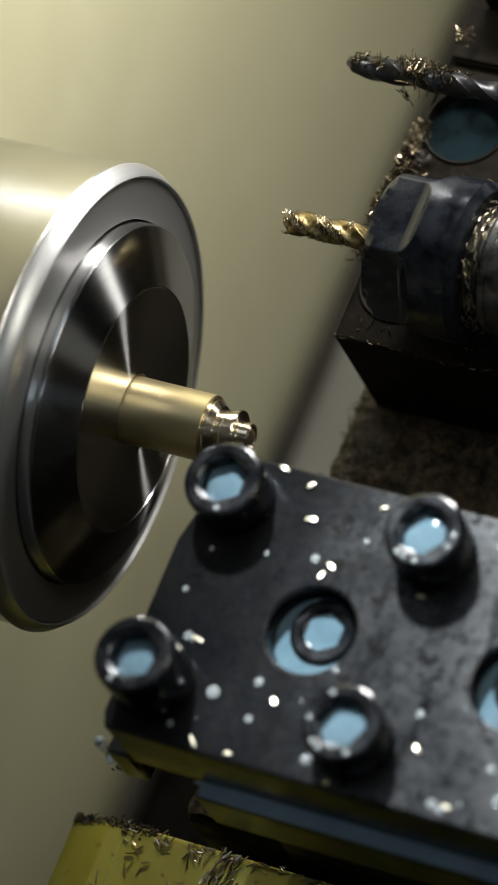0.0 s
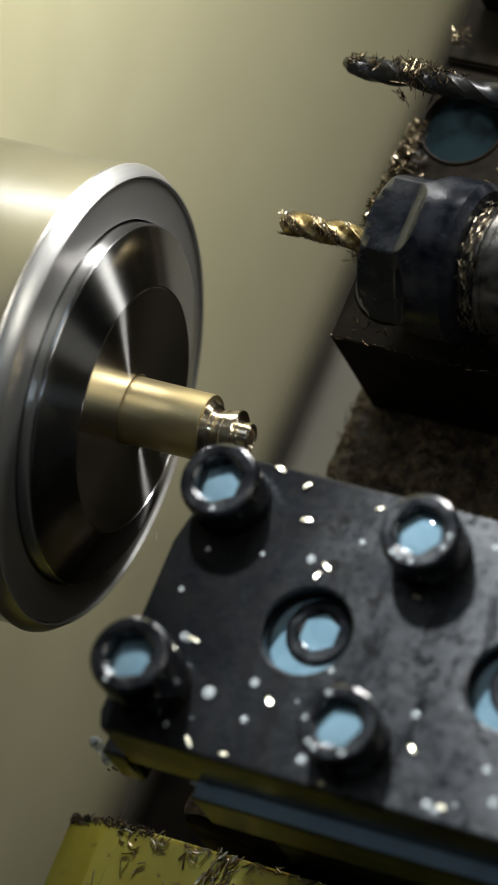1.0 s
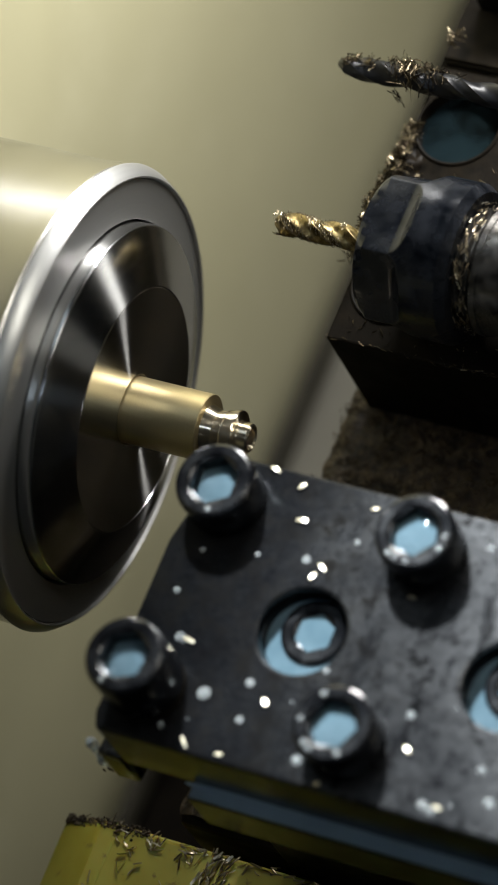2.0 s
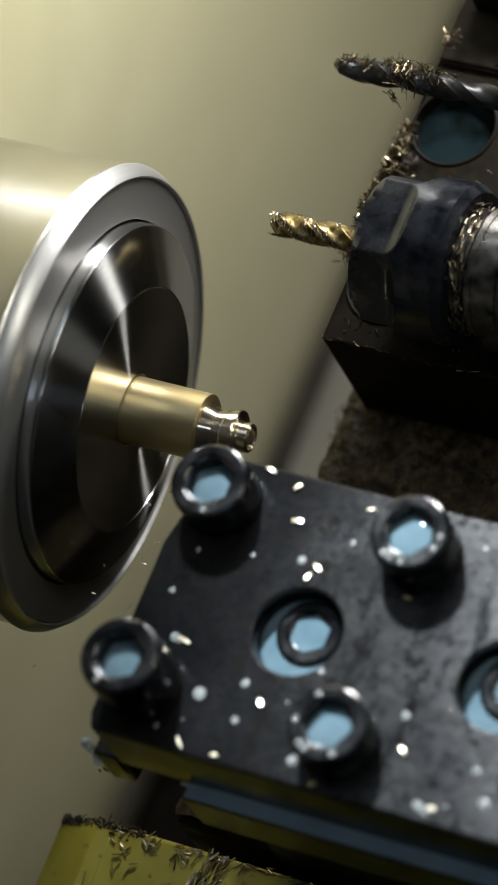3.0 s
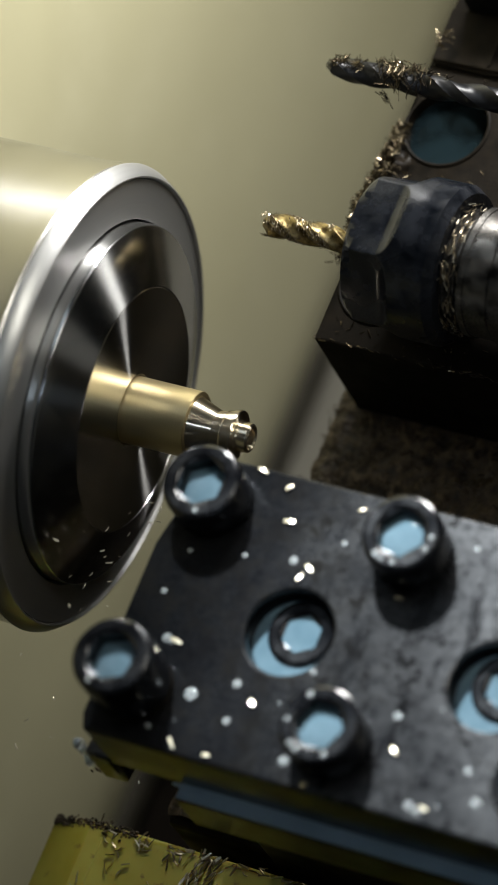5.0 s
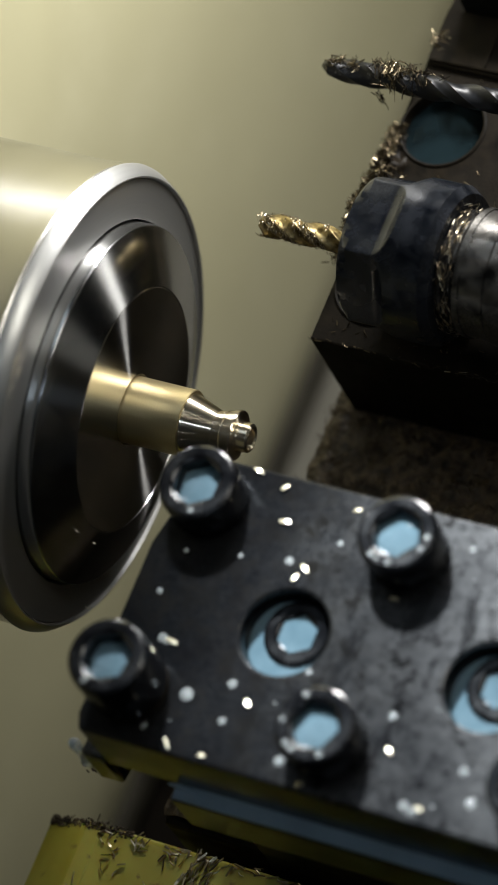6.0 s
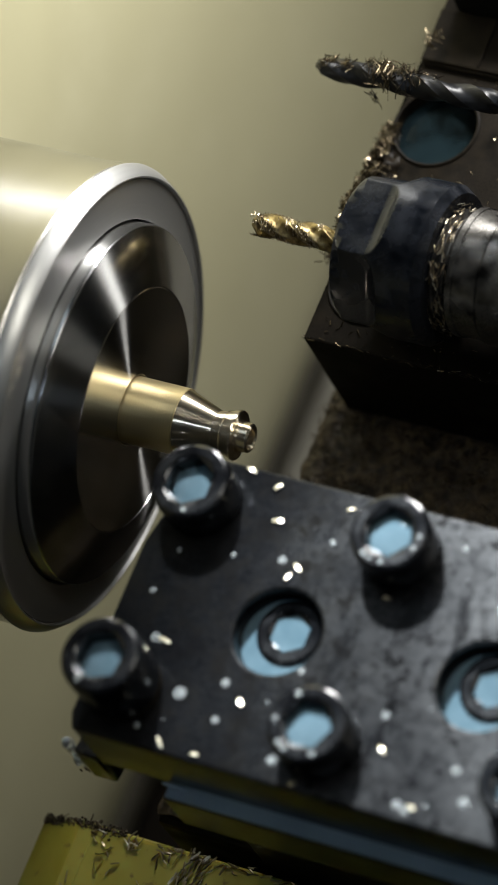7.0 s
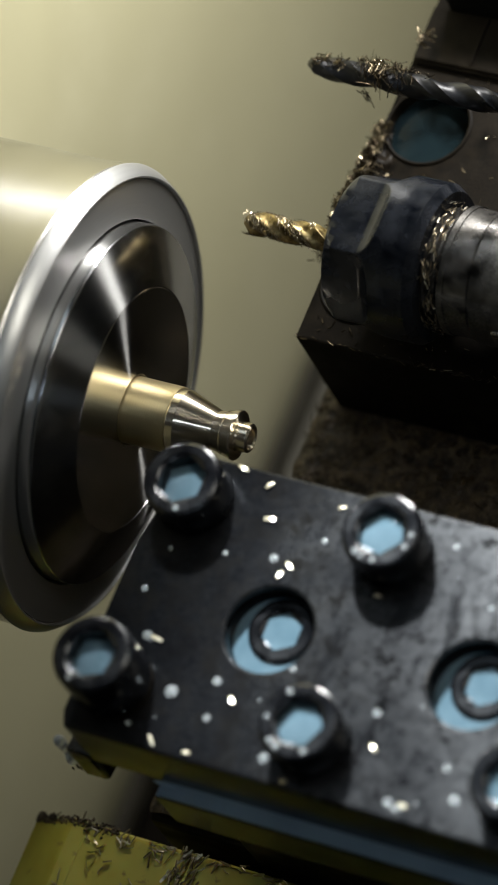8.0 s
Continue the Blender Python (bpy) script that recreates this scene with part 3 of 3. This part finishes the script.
def yellow_block():
    t = rider(thing("yellow_guard", "yellow plastic guard block sprinkled with brass chips", "guard"))
    prof = [(-2.0, -110), (-2.0, -65), (-1.0, -62.6), (1.2, -61.0), (9.6, -55.7), (11.4, -55.0), (130, -55), (130, -110)]
    bm = bmesh.new()
    rows = [[bm.verts.new((x, y, z)) for x, z in prof] for y in (-74.5, -99)]
    bm.faces.new(rows[0])
    bm.faces.new(rows[1])
    for k in range(len(prof)):
        q = (k + 1) % len(prof)
        bm.faces.new((rows[0][k], rows[0][q], rows[1][q], rows[1][k]))
    bmesh.ops.recalc_face_normals(bm, faces=bm.faces)
    bmesh.ops.bevel(bm, geom=[e for e in bm.edges if e.calc_face_angle(0) > 0.9], offset=1.4, segments=3, affect="EDGES", profile=0.5)
    part("guard_body", bm, YELLOW, t, "cast yellow plastic body with a sloped edge", smooth=25)
    bm = bmesh.new()
    rng = random.Random(3)
    for _ in range(420):
        f = rng.random() ** 1.4
        bmesh.ops.create_icosphere(bm, subdivisions=1, radius=rng.uniform(0.1, 0.42),
                                   matrix=Matrix.Translation((-0.8 + 24 * f, -75.3 + rng.gauss(0, 0.6), -62.2 + 7.2 * min(1, f * 2) + rng.gauss(0, 0.1))))
    tagged(part("grime", bm, SLUDGE, t, "crust of dark grime along the rim", smooth=60), kind="stuff")
    part("guard_rib", box(14.6, 15.3, -97, -78, -55.6, -54.8, 0.2), YELLOW, t, "moulded parting line")
    return t


yellow_block()


# ---- brass chips and drops ----
def add_chip(bm, at, way, up, length, width, curl):
    """One curled sliver: a bent three-sided strip."""
    way = way.normalized()
    side = way.cross(up)
    side = side.normalized() if side.length > 1e-4 else way.orthogonal().normalized()
    nrm = side.cross(way).normalized()
    rings = []
    for f in (-0.5, -0.17, 0.17, 0.5):
        c = at + way * (length * f) + nrm * (curl * (0.25 - f * f) * 2)
        w = width * (1.0 - 0.7 * abs(f))
        rings.append([bm.verts.new(c + side * w), bm.verts.new(c - side * w), bm.verts.new(c + nrm * width * 0.7)])
    for a, b in zip(rings, rings[1:]):
        for k in range(3):
            bm.faces.new((a[k], a[(k + 1) % 3], b[(k + 1) % 3], b[k]))
    bm.faces.new(rings[0])
    bm.faces.new(rings[-1])


def rand_dir(rng, flat=1.0):
    return Vector((rng.gauss(0, 1), rng.gauss(0, 1), rng.gauss(0, 1) * flat)).normalized()


def heap(name, label, spots, seed, lo=1.2, hi=3.0, width=0.2, mat=None):
    """A heap of slivers as one thing; spots yields (place, direction or None)."""
    rng = random.Random(seed)
    bm = bmesh.new()
    for at, way in spots:
        w = way if way else rand_dir(rng, 0.5)
        add_chip(bm, Vector(at), w, rand_dir(rng), rng.uniform(lo, hi), width * rng.uniform(0.6, 1.3), rng.uniform(0.0, 0.5))
    ob = part(name, bm, mat or CHIP, None, smooth=50)
    return rider(tagged(ob, label, "metal chips", kind="stuff"))


def swarf():
    rng = random.Random(11)
    spots = []
    for _ in range(230):
        x = min(max(rng.gauss(37.5, 3.4), 31.5), 50)
        a = radians(rng.gauss(62, 42))
        r = 2.9 + abs(rng.gauss(0, 0.75)) * (1.2 if x < 42 else 0.5)
        spots.append(((x, DY2 + r * math.cos(a), r * math.sin(a)), Vector((rng.gauss(0.2, 0.5), -math.sin(a) + rng.gauss(0, 0.35), math.cos(a) + rng.gauss(0, 0.35)))))
    for _ in range(70):
        x = rng.uniform(40, 52)
        a = radians(20 + (x - 40) * -9 + rng.gauss(0, 16))
        spots.append(((x, DY2 + 2.9 * math.cos(a), 2.9 * math.sin(a)), Vector((0.25, -math.sin(a), math.cos(a)))))
    for _ in range(45):
        x = rng.uniform(20, 28)
        a = radians(rng.gauss(75, 22))
        spots.append(((x, DY2 + 2.7 * math.cos(a), 2.7 * math.sin(a)), None))
    for _ in range(16):
        spots.append(((rng.gauss(33.4, 0.5), DY2 - 3.2 + rng.gauss(0, 0.6), rng.uniform(-5.5, -2.2)), Vector((rng.gauss(0, 0.3), 0.1, 1))))
    heap("drill_swarf", "tangle of brass slivers wound round the black drill", spots, 1, 1.4, 3.4, 0.17)

    bm = bmesh.new()
    g = []
    for i in range(29):
        row = []
        for j in range(61):
            x, y = 30.2 + 10 * i / 28, 55 + 39 * j / 60
            top = 8.0 * math.exp(-((y - 66) / 9.5) ** 2) + 2.6 * math.exp(-((y - 80) / 5.0) ** 2)
            fall = max(0.0, 1 - ((x - 34.0) / 4.0) ** 2)
            h = top * fall * (0.75 + 0.5 * noise.noise(Vector((x, y, 1)) * 0.5)) + 0.5 * noise.noise(Vector((x, y, 2)) * 1.3) * fall
            row.append(bm.verts.new((x, y, -20.6 + h)))
        g.append(row)
    for i in range(28):
        for j in range(60):
            four = (g[i][j], g[i + 1][j], g[i + 1][j + 1], g[i][j + 1])
            if min(v.co.z for v in four) > -20.3:
                bm.faces.new(four)
    bmesh.ops.delete(bm, geom=[v for v in bm.verts if not v.link_faces], context="VERTS")
    rider(tagged(part("chip_mound", bm, BLOCKM, None, smooth=70), "dark matted mound of oily chips on the block edge", "metal chips", kind="stuff"))
    spots = []
    for _ in range(1400):
        y = rng.uniform(56, 92)
        top = 8.5 * math.exp(-((y - 66) / 9.0) ** 2) + 3.2 * math.exp(-((y - 80) / 6.0) ** 2) + 0.5
        x = (32.8 if y < 80 else 31.8) + rng.gauss(0, 2.3 if y < 80 else 1.1)
        hgt = max(0.3, 1.05 * top * (1 - ((x - 34.3) / 5.0) ** 2))
        spots.append(((x, y, -20 + hgt * rng.uniform(0.55, 1.1) - max(0, 31.5 - x) * 0.8), None))
    heap("edge_chip_pile", "pile of dull brass chips heaped on the block edge", spots, 2, 1.2, 3.0, 0.2)

    spots = []
    for _ in range(150):
        a = radians(rng.uniform(35, 215))
        r = rng.uniform(13.1, 14.6)
        spots.append(((rng.uniform(68.8, 72.5), DY1 + r * math.cos(a), r * math.sin(a)), Vector((rng.gauss(0, 0.35), -math.sin(a), math.cos(a)))))
    heap("thread_chips", "brass chips packed round the thread behind the nut", spots, 3, 1.0, 2.4, 0.2, GUARD_CHIP)

    spots = []
    for _ in range(800):
        x = rng.uniform(19.8, 37)
        ph = 2 * math.pi * (x - 19.6) / 27.0
        a = ph + math.pi / 3 + rng.choice((0, 1, 2)) * 2 * math.pi / 3 + rng.gauss(0, 0.3)
        r = 2.72 + rng.uniform(0, 0.16)
        spots.append(((x, DY1 + r * math.cos(a), r * math.sin(a)), Vector((0.2, -math.sin(a) + rng.gauss(0, 0.3), math.cos(a) + rng.gauss(0, 0.3)))))
    heap("drill_crust", "crust of fine brass slivers along the gold drill lands", spots, 4, 0.5, 1.0, 0.12, GUARD_CHIP)

    spots = []
    for _ in range(120):
        spots.append(((rng.gauss(40.5, 2.0) + rng.uniform(0, 3), rng.uniform(-92, -75), -54.7 + rng.uniform(0, 0.7)), Vector((rng.gauss(0.3, 0.4), 1, 0))))
    for _ in range(40):
        x = rng.uniform(30, 66)
        spots.append(((x, -75.6 + rng.gauss(0, 0.6), -54.8), Vector((1, rng.gauss(0, 0.4), 0))))
    for cx, cy, k in ((25.3, -76.5, 12), (19.5, -80, 5), (33, -77.5, 8), (16, -75.8, 8), (21, -84, 4), (30, -86, 2), (14, -88, 2)):
        for _ in range(k):
            spots.append(((cx + rng.gauss(0, 1.2), cy + rng.gauss(0, 1.0), -54.7 + rng.uniform(0, 0.3)), Vector((rng.gauss(0, 1), rng.gauss(0, 1), 0))))
    heap("guard_chips", "scattered bright brass chips on the yellow guard", spots, 5, 1.4, 2.8, 0.3, GUARD_CHIP)

    spots = []
    for _ in range(900):
        spots.append(((26.5 + abs(rng.gauss(0, 30)), rng.uniform(-8, 36), -54.6 + rng.uniform(-0.8, 0.9)), None))
    heap("table_chips", "dull oily brass chips strewn over the slide table", spots, 6, 0.9, 2.4, 0.2, OILY_CHIP)

    spots = []
    for _ in range(80):
        x, y = rng.uniform(33, 90), rng.uniform(36.5, 44) if rng.random() < 0.5 else rng.uniform(70, 107)
        if min(math.hypot(x - 42.2, y - 93.4), math.hypot(x - 42.6, y - 52.3)) > 10.5:
            spots.append(((x, y, -19.8), None))
    for _ in range(26):
        a = radians(rng.uniform(100, 260))
        spots.append(((42.6 + 9.3 * math.cos(a), 52.3 + 9.3 * math.sin(a), -20 - rng.uniform(0, 2.5)), None))
    # tiny chips in a row stand in for the light line of the worn edge
    for _ in range(80):
        spots.append(((rng.uniform(32.5, 100), 36.4 + rng.gauss(0, 0.25), -20.0 + rng.uniform(-0.3, 0.1)), Vector((1, rng.gauss(0, 0.4), 0))))
    heap("block_chips", "stray brass chips on the grimy block and a row for its light worn edge", spots, 7, 0.8, 2.2, 0.16)

    spots = [((25.6 + rng.gauss(0, 0.7), -73 + rng.gauss(0, 0.6), -12 - rng.uniform(0, 8)), Vector((rng.gauss(0, 0.4), 0, 1))) for _ in range(14)]
    spots += [((37.5 + rng.gauss(0, 1.4), 110 + rng.gauss(0, 1.4), -11 + rng.uniform(-1, 2)), None) for _ in range(26)]
    heap("hanging_chips", "brass chips clinging to the edges of the tooling", spots, 8, 1.2, 2.6, 0.2)


swarf()


def flat_chip(length, width, curl, thick=0.22):
    """A broad curled flake with a flat top, lying along x."""
    bm = bmesh.new()
    rows = []
    for i in range(7):
        f = i / 6 - 0.5
        z, w = curl * (0.25 - f * f), width * (1 - 0.35 * abs(f) * 2) / 2
        rows.append([bm.verts.new((length * f, y, z + dz)) for y, dz in ((-w, 0), (w, 0), (w, -thick), (-w, -thick))])
    for a, b in zip(rows, rows[1:]):
        for k in range(4):
            bm.faces.new((a[k], a[(k + 1) % 4], b[(k + 1) % 4], b[k]))
    bm.faces.new(rows[0])
    bm.faces.new(rows[-1])
    return bm


def drop_cap(r, contact):
    """A flat bead of liquid: a cap of a sphere with this contact angle, on z = 0."""
    big = r / math.sin(contact)
    bm = bmesh.new()
    rows = []
    for i in range(7):
        a = contact * (1 - i / 7)
        rows.append([bm.verts.new((big * math.sin(a) * math.cos(2 * math.pi * k / 20), big * math.sin(a) * math.sin(2 * math.pi * k / 20), big * (math.cos(a) - math.cos(contact)))) for k in range(20)])
    top = bm.verts.new((0, 0, big * (1 - math.cos(contact))))
    for a, b in zip(rows, rows[1:]):
        for k in range(20):
            bm.faces.new((a[k], a[(k + 1) % 20], b[(k + 1) % 20], b[k]))
    for k in range(20):
        bm.faces.new((rows[-1][k], rows[-1][(k + 1) % 20], top))
    bm.faces.new(rows[0])
    return bm


def loose_chips():
    """Single chips and drops lying on the wet plate."""
    rng = random.Random(5)
    for x, y, size, turn in ((48.5, -8.9, 2.9, -15), (55.6, -11.1, 2.2, 60), (58.5, -18.4, 2.8, 10), (66.8, -27.2, 2.6, -35), (65.6, -29.6, 2.4, 75),
                             (45.2, -49.9, 3.2, -12), (66.5, -58.4, 2.2, -50), (53.2, -71.3, 3.2, -48), (99.6, -60.1, 2.6, -40), (61.5, -71.8, 2.0, 10),
                             (84.2, -72.0, 1.6, 30), (88.0, -28.6, 2.0, 5), (73.0, -12.0, 2.0, 30), (121, -36, 2.6, 20), (110, -70, 2.2, -10)):
        bm = flat_chip(size * 0.88, rng.uniform(0.6, 1.05), rng.uniform(0.3, 0.9))
        ob = tagged(part("brass_chip", bm, CHIP_BRIGHT, None, smooth=50), "bright curled brass chip lying on the wet plate", "metal chip", "loose chips on the plate")
        ob.matrix_basis = pose((x + SX) * MM, (y + SY) * MM, (TOP + 0.30) * MM) @ pose(0, 0, 0, -11 + rng.uniform(-5, 5), 2 + rng.uniform(-5, 5), 0) @ pose(0, 0, 0, 0, 0, turn)
        rider(ob)
    spots = [(62.8, -26.4, 0.8), (42.9, -49.7, 0.9), (61.7, -55.3, 0.8), (77.9, -68.4, 0.95), (97.4, -52.8, 0.8), (109.8, -47.2, 1.1), (62.7, -63.5, 0.7),
             (46.8, -69.0, 0.6), (106.8, -70.2, 0.9), (108.9, -70.9, 0.8), (84.0, -57.0, 0.7), (104.9, -41.3, 0.6), (76.5, -48.5, 0.6), (52, -28, 0.5),
             (72, -20, 0.55), (79, -14, 0.5), (100, -14, 0.6), (116, -60, 0.8), (120, -66, 1.0), (53, -60, 1.2), (38, -40, 0.6), (40, -30, 0.5), (118, -15, 0.6), (112, -25, 0.5)]
    spots += [(rng.uniform(36, 125), rng.uniform(-71, -11), rng.uniform(0.15, 0.36)) for _ in range(18)]
    for x, y, r in spots:
        if min(math.hypot(x + SX - bx, y + SY - by) for bx, by in BOLTS) < 9.2 or min(math.hypot(x - hx, y + 41.6) for hx in (68, 114.5)) < 10.6:
            continue
        bm = drop_cap(r * 1.2, radians(rng.uniform(18, 26)))
        ob = tagged(part("coolant_drop", bm, DROP, None, smooth=80), "small clear coolant drop beading on dark steel", "drop", "drops on the plate")
        ob.matrix_basis = pose((x + SX) * MM, (y + SY) * MM, (TOP + 0.004) * MM)
        rider(ob)
    for i, (bx, by) in enumerate(BOLTS[:4]):
        for k in range((1, 6, 6, 1)[i]):
            a = rng.uniform(0, 2 * math.pi)
            bm = drop_cap(rng.uniform(0.4, 0.75), radians(rng.uniform(18, 28)))
            ob = tagged(part("coolant_drop", bm, DROP, None, smooth=80), "small clear coolant drop on a screw head", "drop", "drops on the screw heads")
            ob.matrix_basis = pose((bx + 6.8 * math.cos(a)) * MM, (by + 6.8 * math.sin(a)) * MM, (TOPS[i] + 0.01) * MM)
            rider(ob)


loose_chips()

FLYING = []
m = Mat("flung_brass_chip").put(Metallic=0.25, Roughness=0.25)
FLUNG = m.to("Base Color", m.ramp(m.noise(700), [(0.3, (0.72, 0.64, 0.45)), (0.7, (0.94, 0.90, 0.78))])).m


def flying_chips():
    rng = random.Random(21)
    starts = [0.04, 0.75, 0.9, 1.35, 1.4, 1.6, 2.1, 2.4] + [2.6 + 2.9 * (k / 250) ** 0.72 + rng.uniform(-0.04, 0.04) for k in range(250)] + [5.62, 5.7, 5.78, 5.82, 6.3, 6.4, 7.1]
    for t0 in starts:
        bm = bmesh.new()
        add_chip(bm, Vector((0, 0, 0)), Vector((1, 0, 0)), Vector((0, 0, 1)), rng.uniform(0.6, 1.5), rng.uniform(0.12, 0.20), 0.25)
        ob = tagged(part("flying_chip", bm, FLUNG, None, smooth=50), "tiny brass chip flung off the cutting edge", "metal chip", "flying chips")
        FLYING.append((ob, t0, rng.uniform(0.45, 1.2), rng.gauss(0, 0.16), rng.gauss(0, 0.12), rng.uniform(0, 360)))


flying_chips()

# ---- what moves ----
STEPS = [(0.0, 0, 0), (0.5, -0.42, -0.19), (1.0, -0.83, -0.35), (1.5, -1.30, -0.53), (3.0, -2.72, -1.08), (3.5, -3.14, -1.22), (4.0, -3.55, -1.35),
         (4.5, -3.98, -1.50), (6.0, -5.30, -1.95), (6.5, -5.90, -2.10), (7.0, -6.86, -2.17), (7.5, -7.85, -2.20), (8.0, -8.78, -2.26)]


# the spindle leans a little against the slide
SPINDLE = pose(0, 0, 0, 0, 3.09, 1.42)


def motions():
    for ob in RIDERS:
        base = ob.matrix_basis.copy()
        walk(ob, [(s, Matrix.Translation((dx * MM, dy * MM, 0)) @ base) for s, dx, dy in STEPS])
    for s0, extra, share in ((SLEEVE, (0.4, 1.9, 2.1, 1.7, 0.6, 0.9), 0.973), (ROUGH, (0, 0, 0, 0, 0, 0), 1.7)):
        walk(s0, [(s, Matrix.Translation(((dx * share + float(np.interp(s, (0, 3, 4, 4.5, 6, 8), extra))) * MM, 0, 0))) for s, dx, dy in STEPS])
    for ob, t0, speed, sx, sz, turn in FLYING:
        dx = np.interp(t0, [r[0] for r in STEPS], [r[1] for r in STEPS])
        p0 = Vector((19.5 + dx, -13.5, -7.0))
        vel = Vector((-34 + 190 * sx, -165, 38 + 420 * sz)) * speed
        # cut loose inside the tool nose
        seat = pose(0.031, -0.012, -0.0055, turn, 0, turn)
        rows = [(0.0, seat), (round(t0 - 0.034, 3), seat)] if t0 > 0.1 else [(0.0, seat)]
        for k in range(6):
            s = 0.1 * k
            q = p0 + vel * s + Vector((0, 0, -420)) * s * s * 0.5
            q.x = max(q.x, 5.5)
            if k == 5:
                q = Vector((q.x - 15, q.y - 60, ZF + 1))
            rows.append((round(t0 + s, 3), pose(*(q * MM), turn + 55 * k, 20, turn + 40 * k)))
        rows = [r for r in rows if r[0] <= 7.95]
        rows.append((8.0, rows[-1][1]))
        walk(ob, rows)
    spin = [(i / 10, SPINDLE @ pose(0, 0, 0, 80 * i, 0, 0)) for i in range(81)]
    walk(CHUCK, spin)
    walk(BAR, spin)


motions()
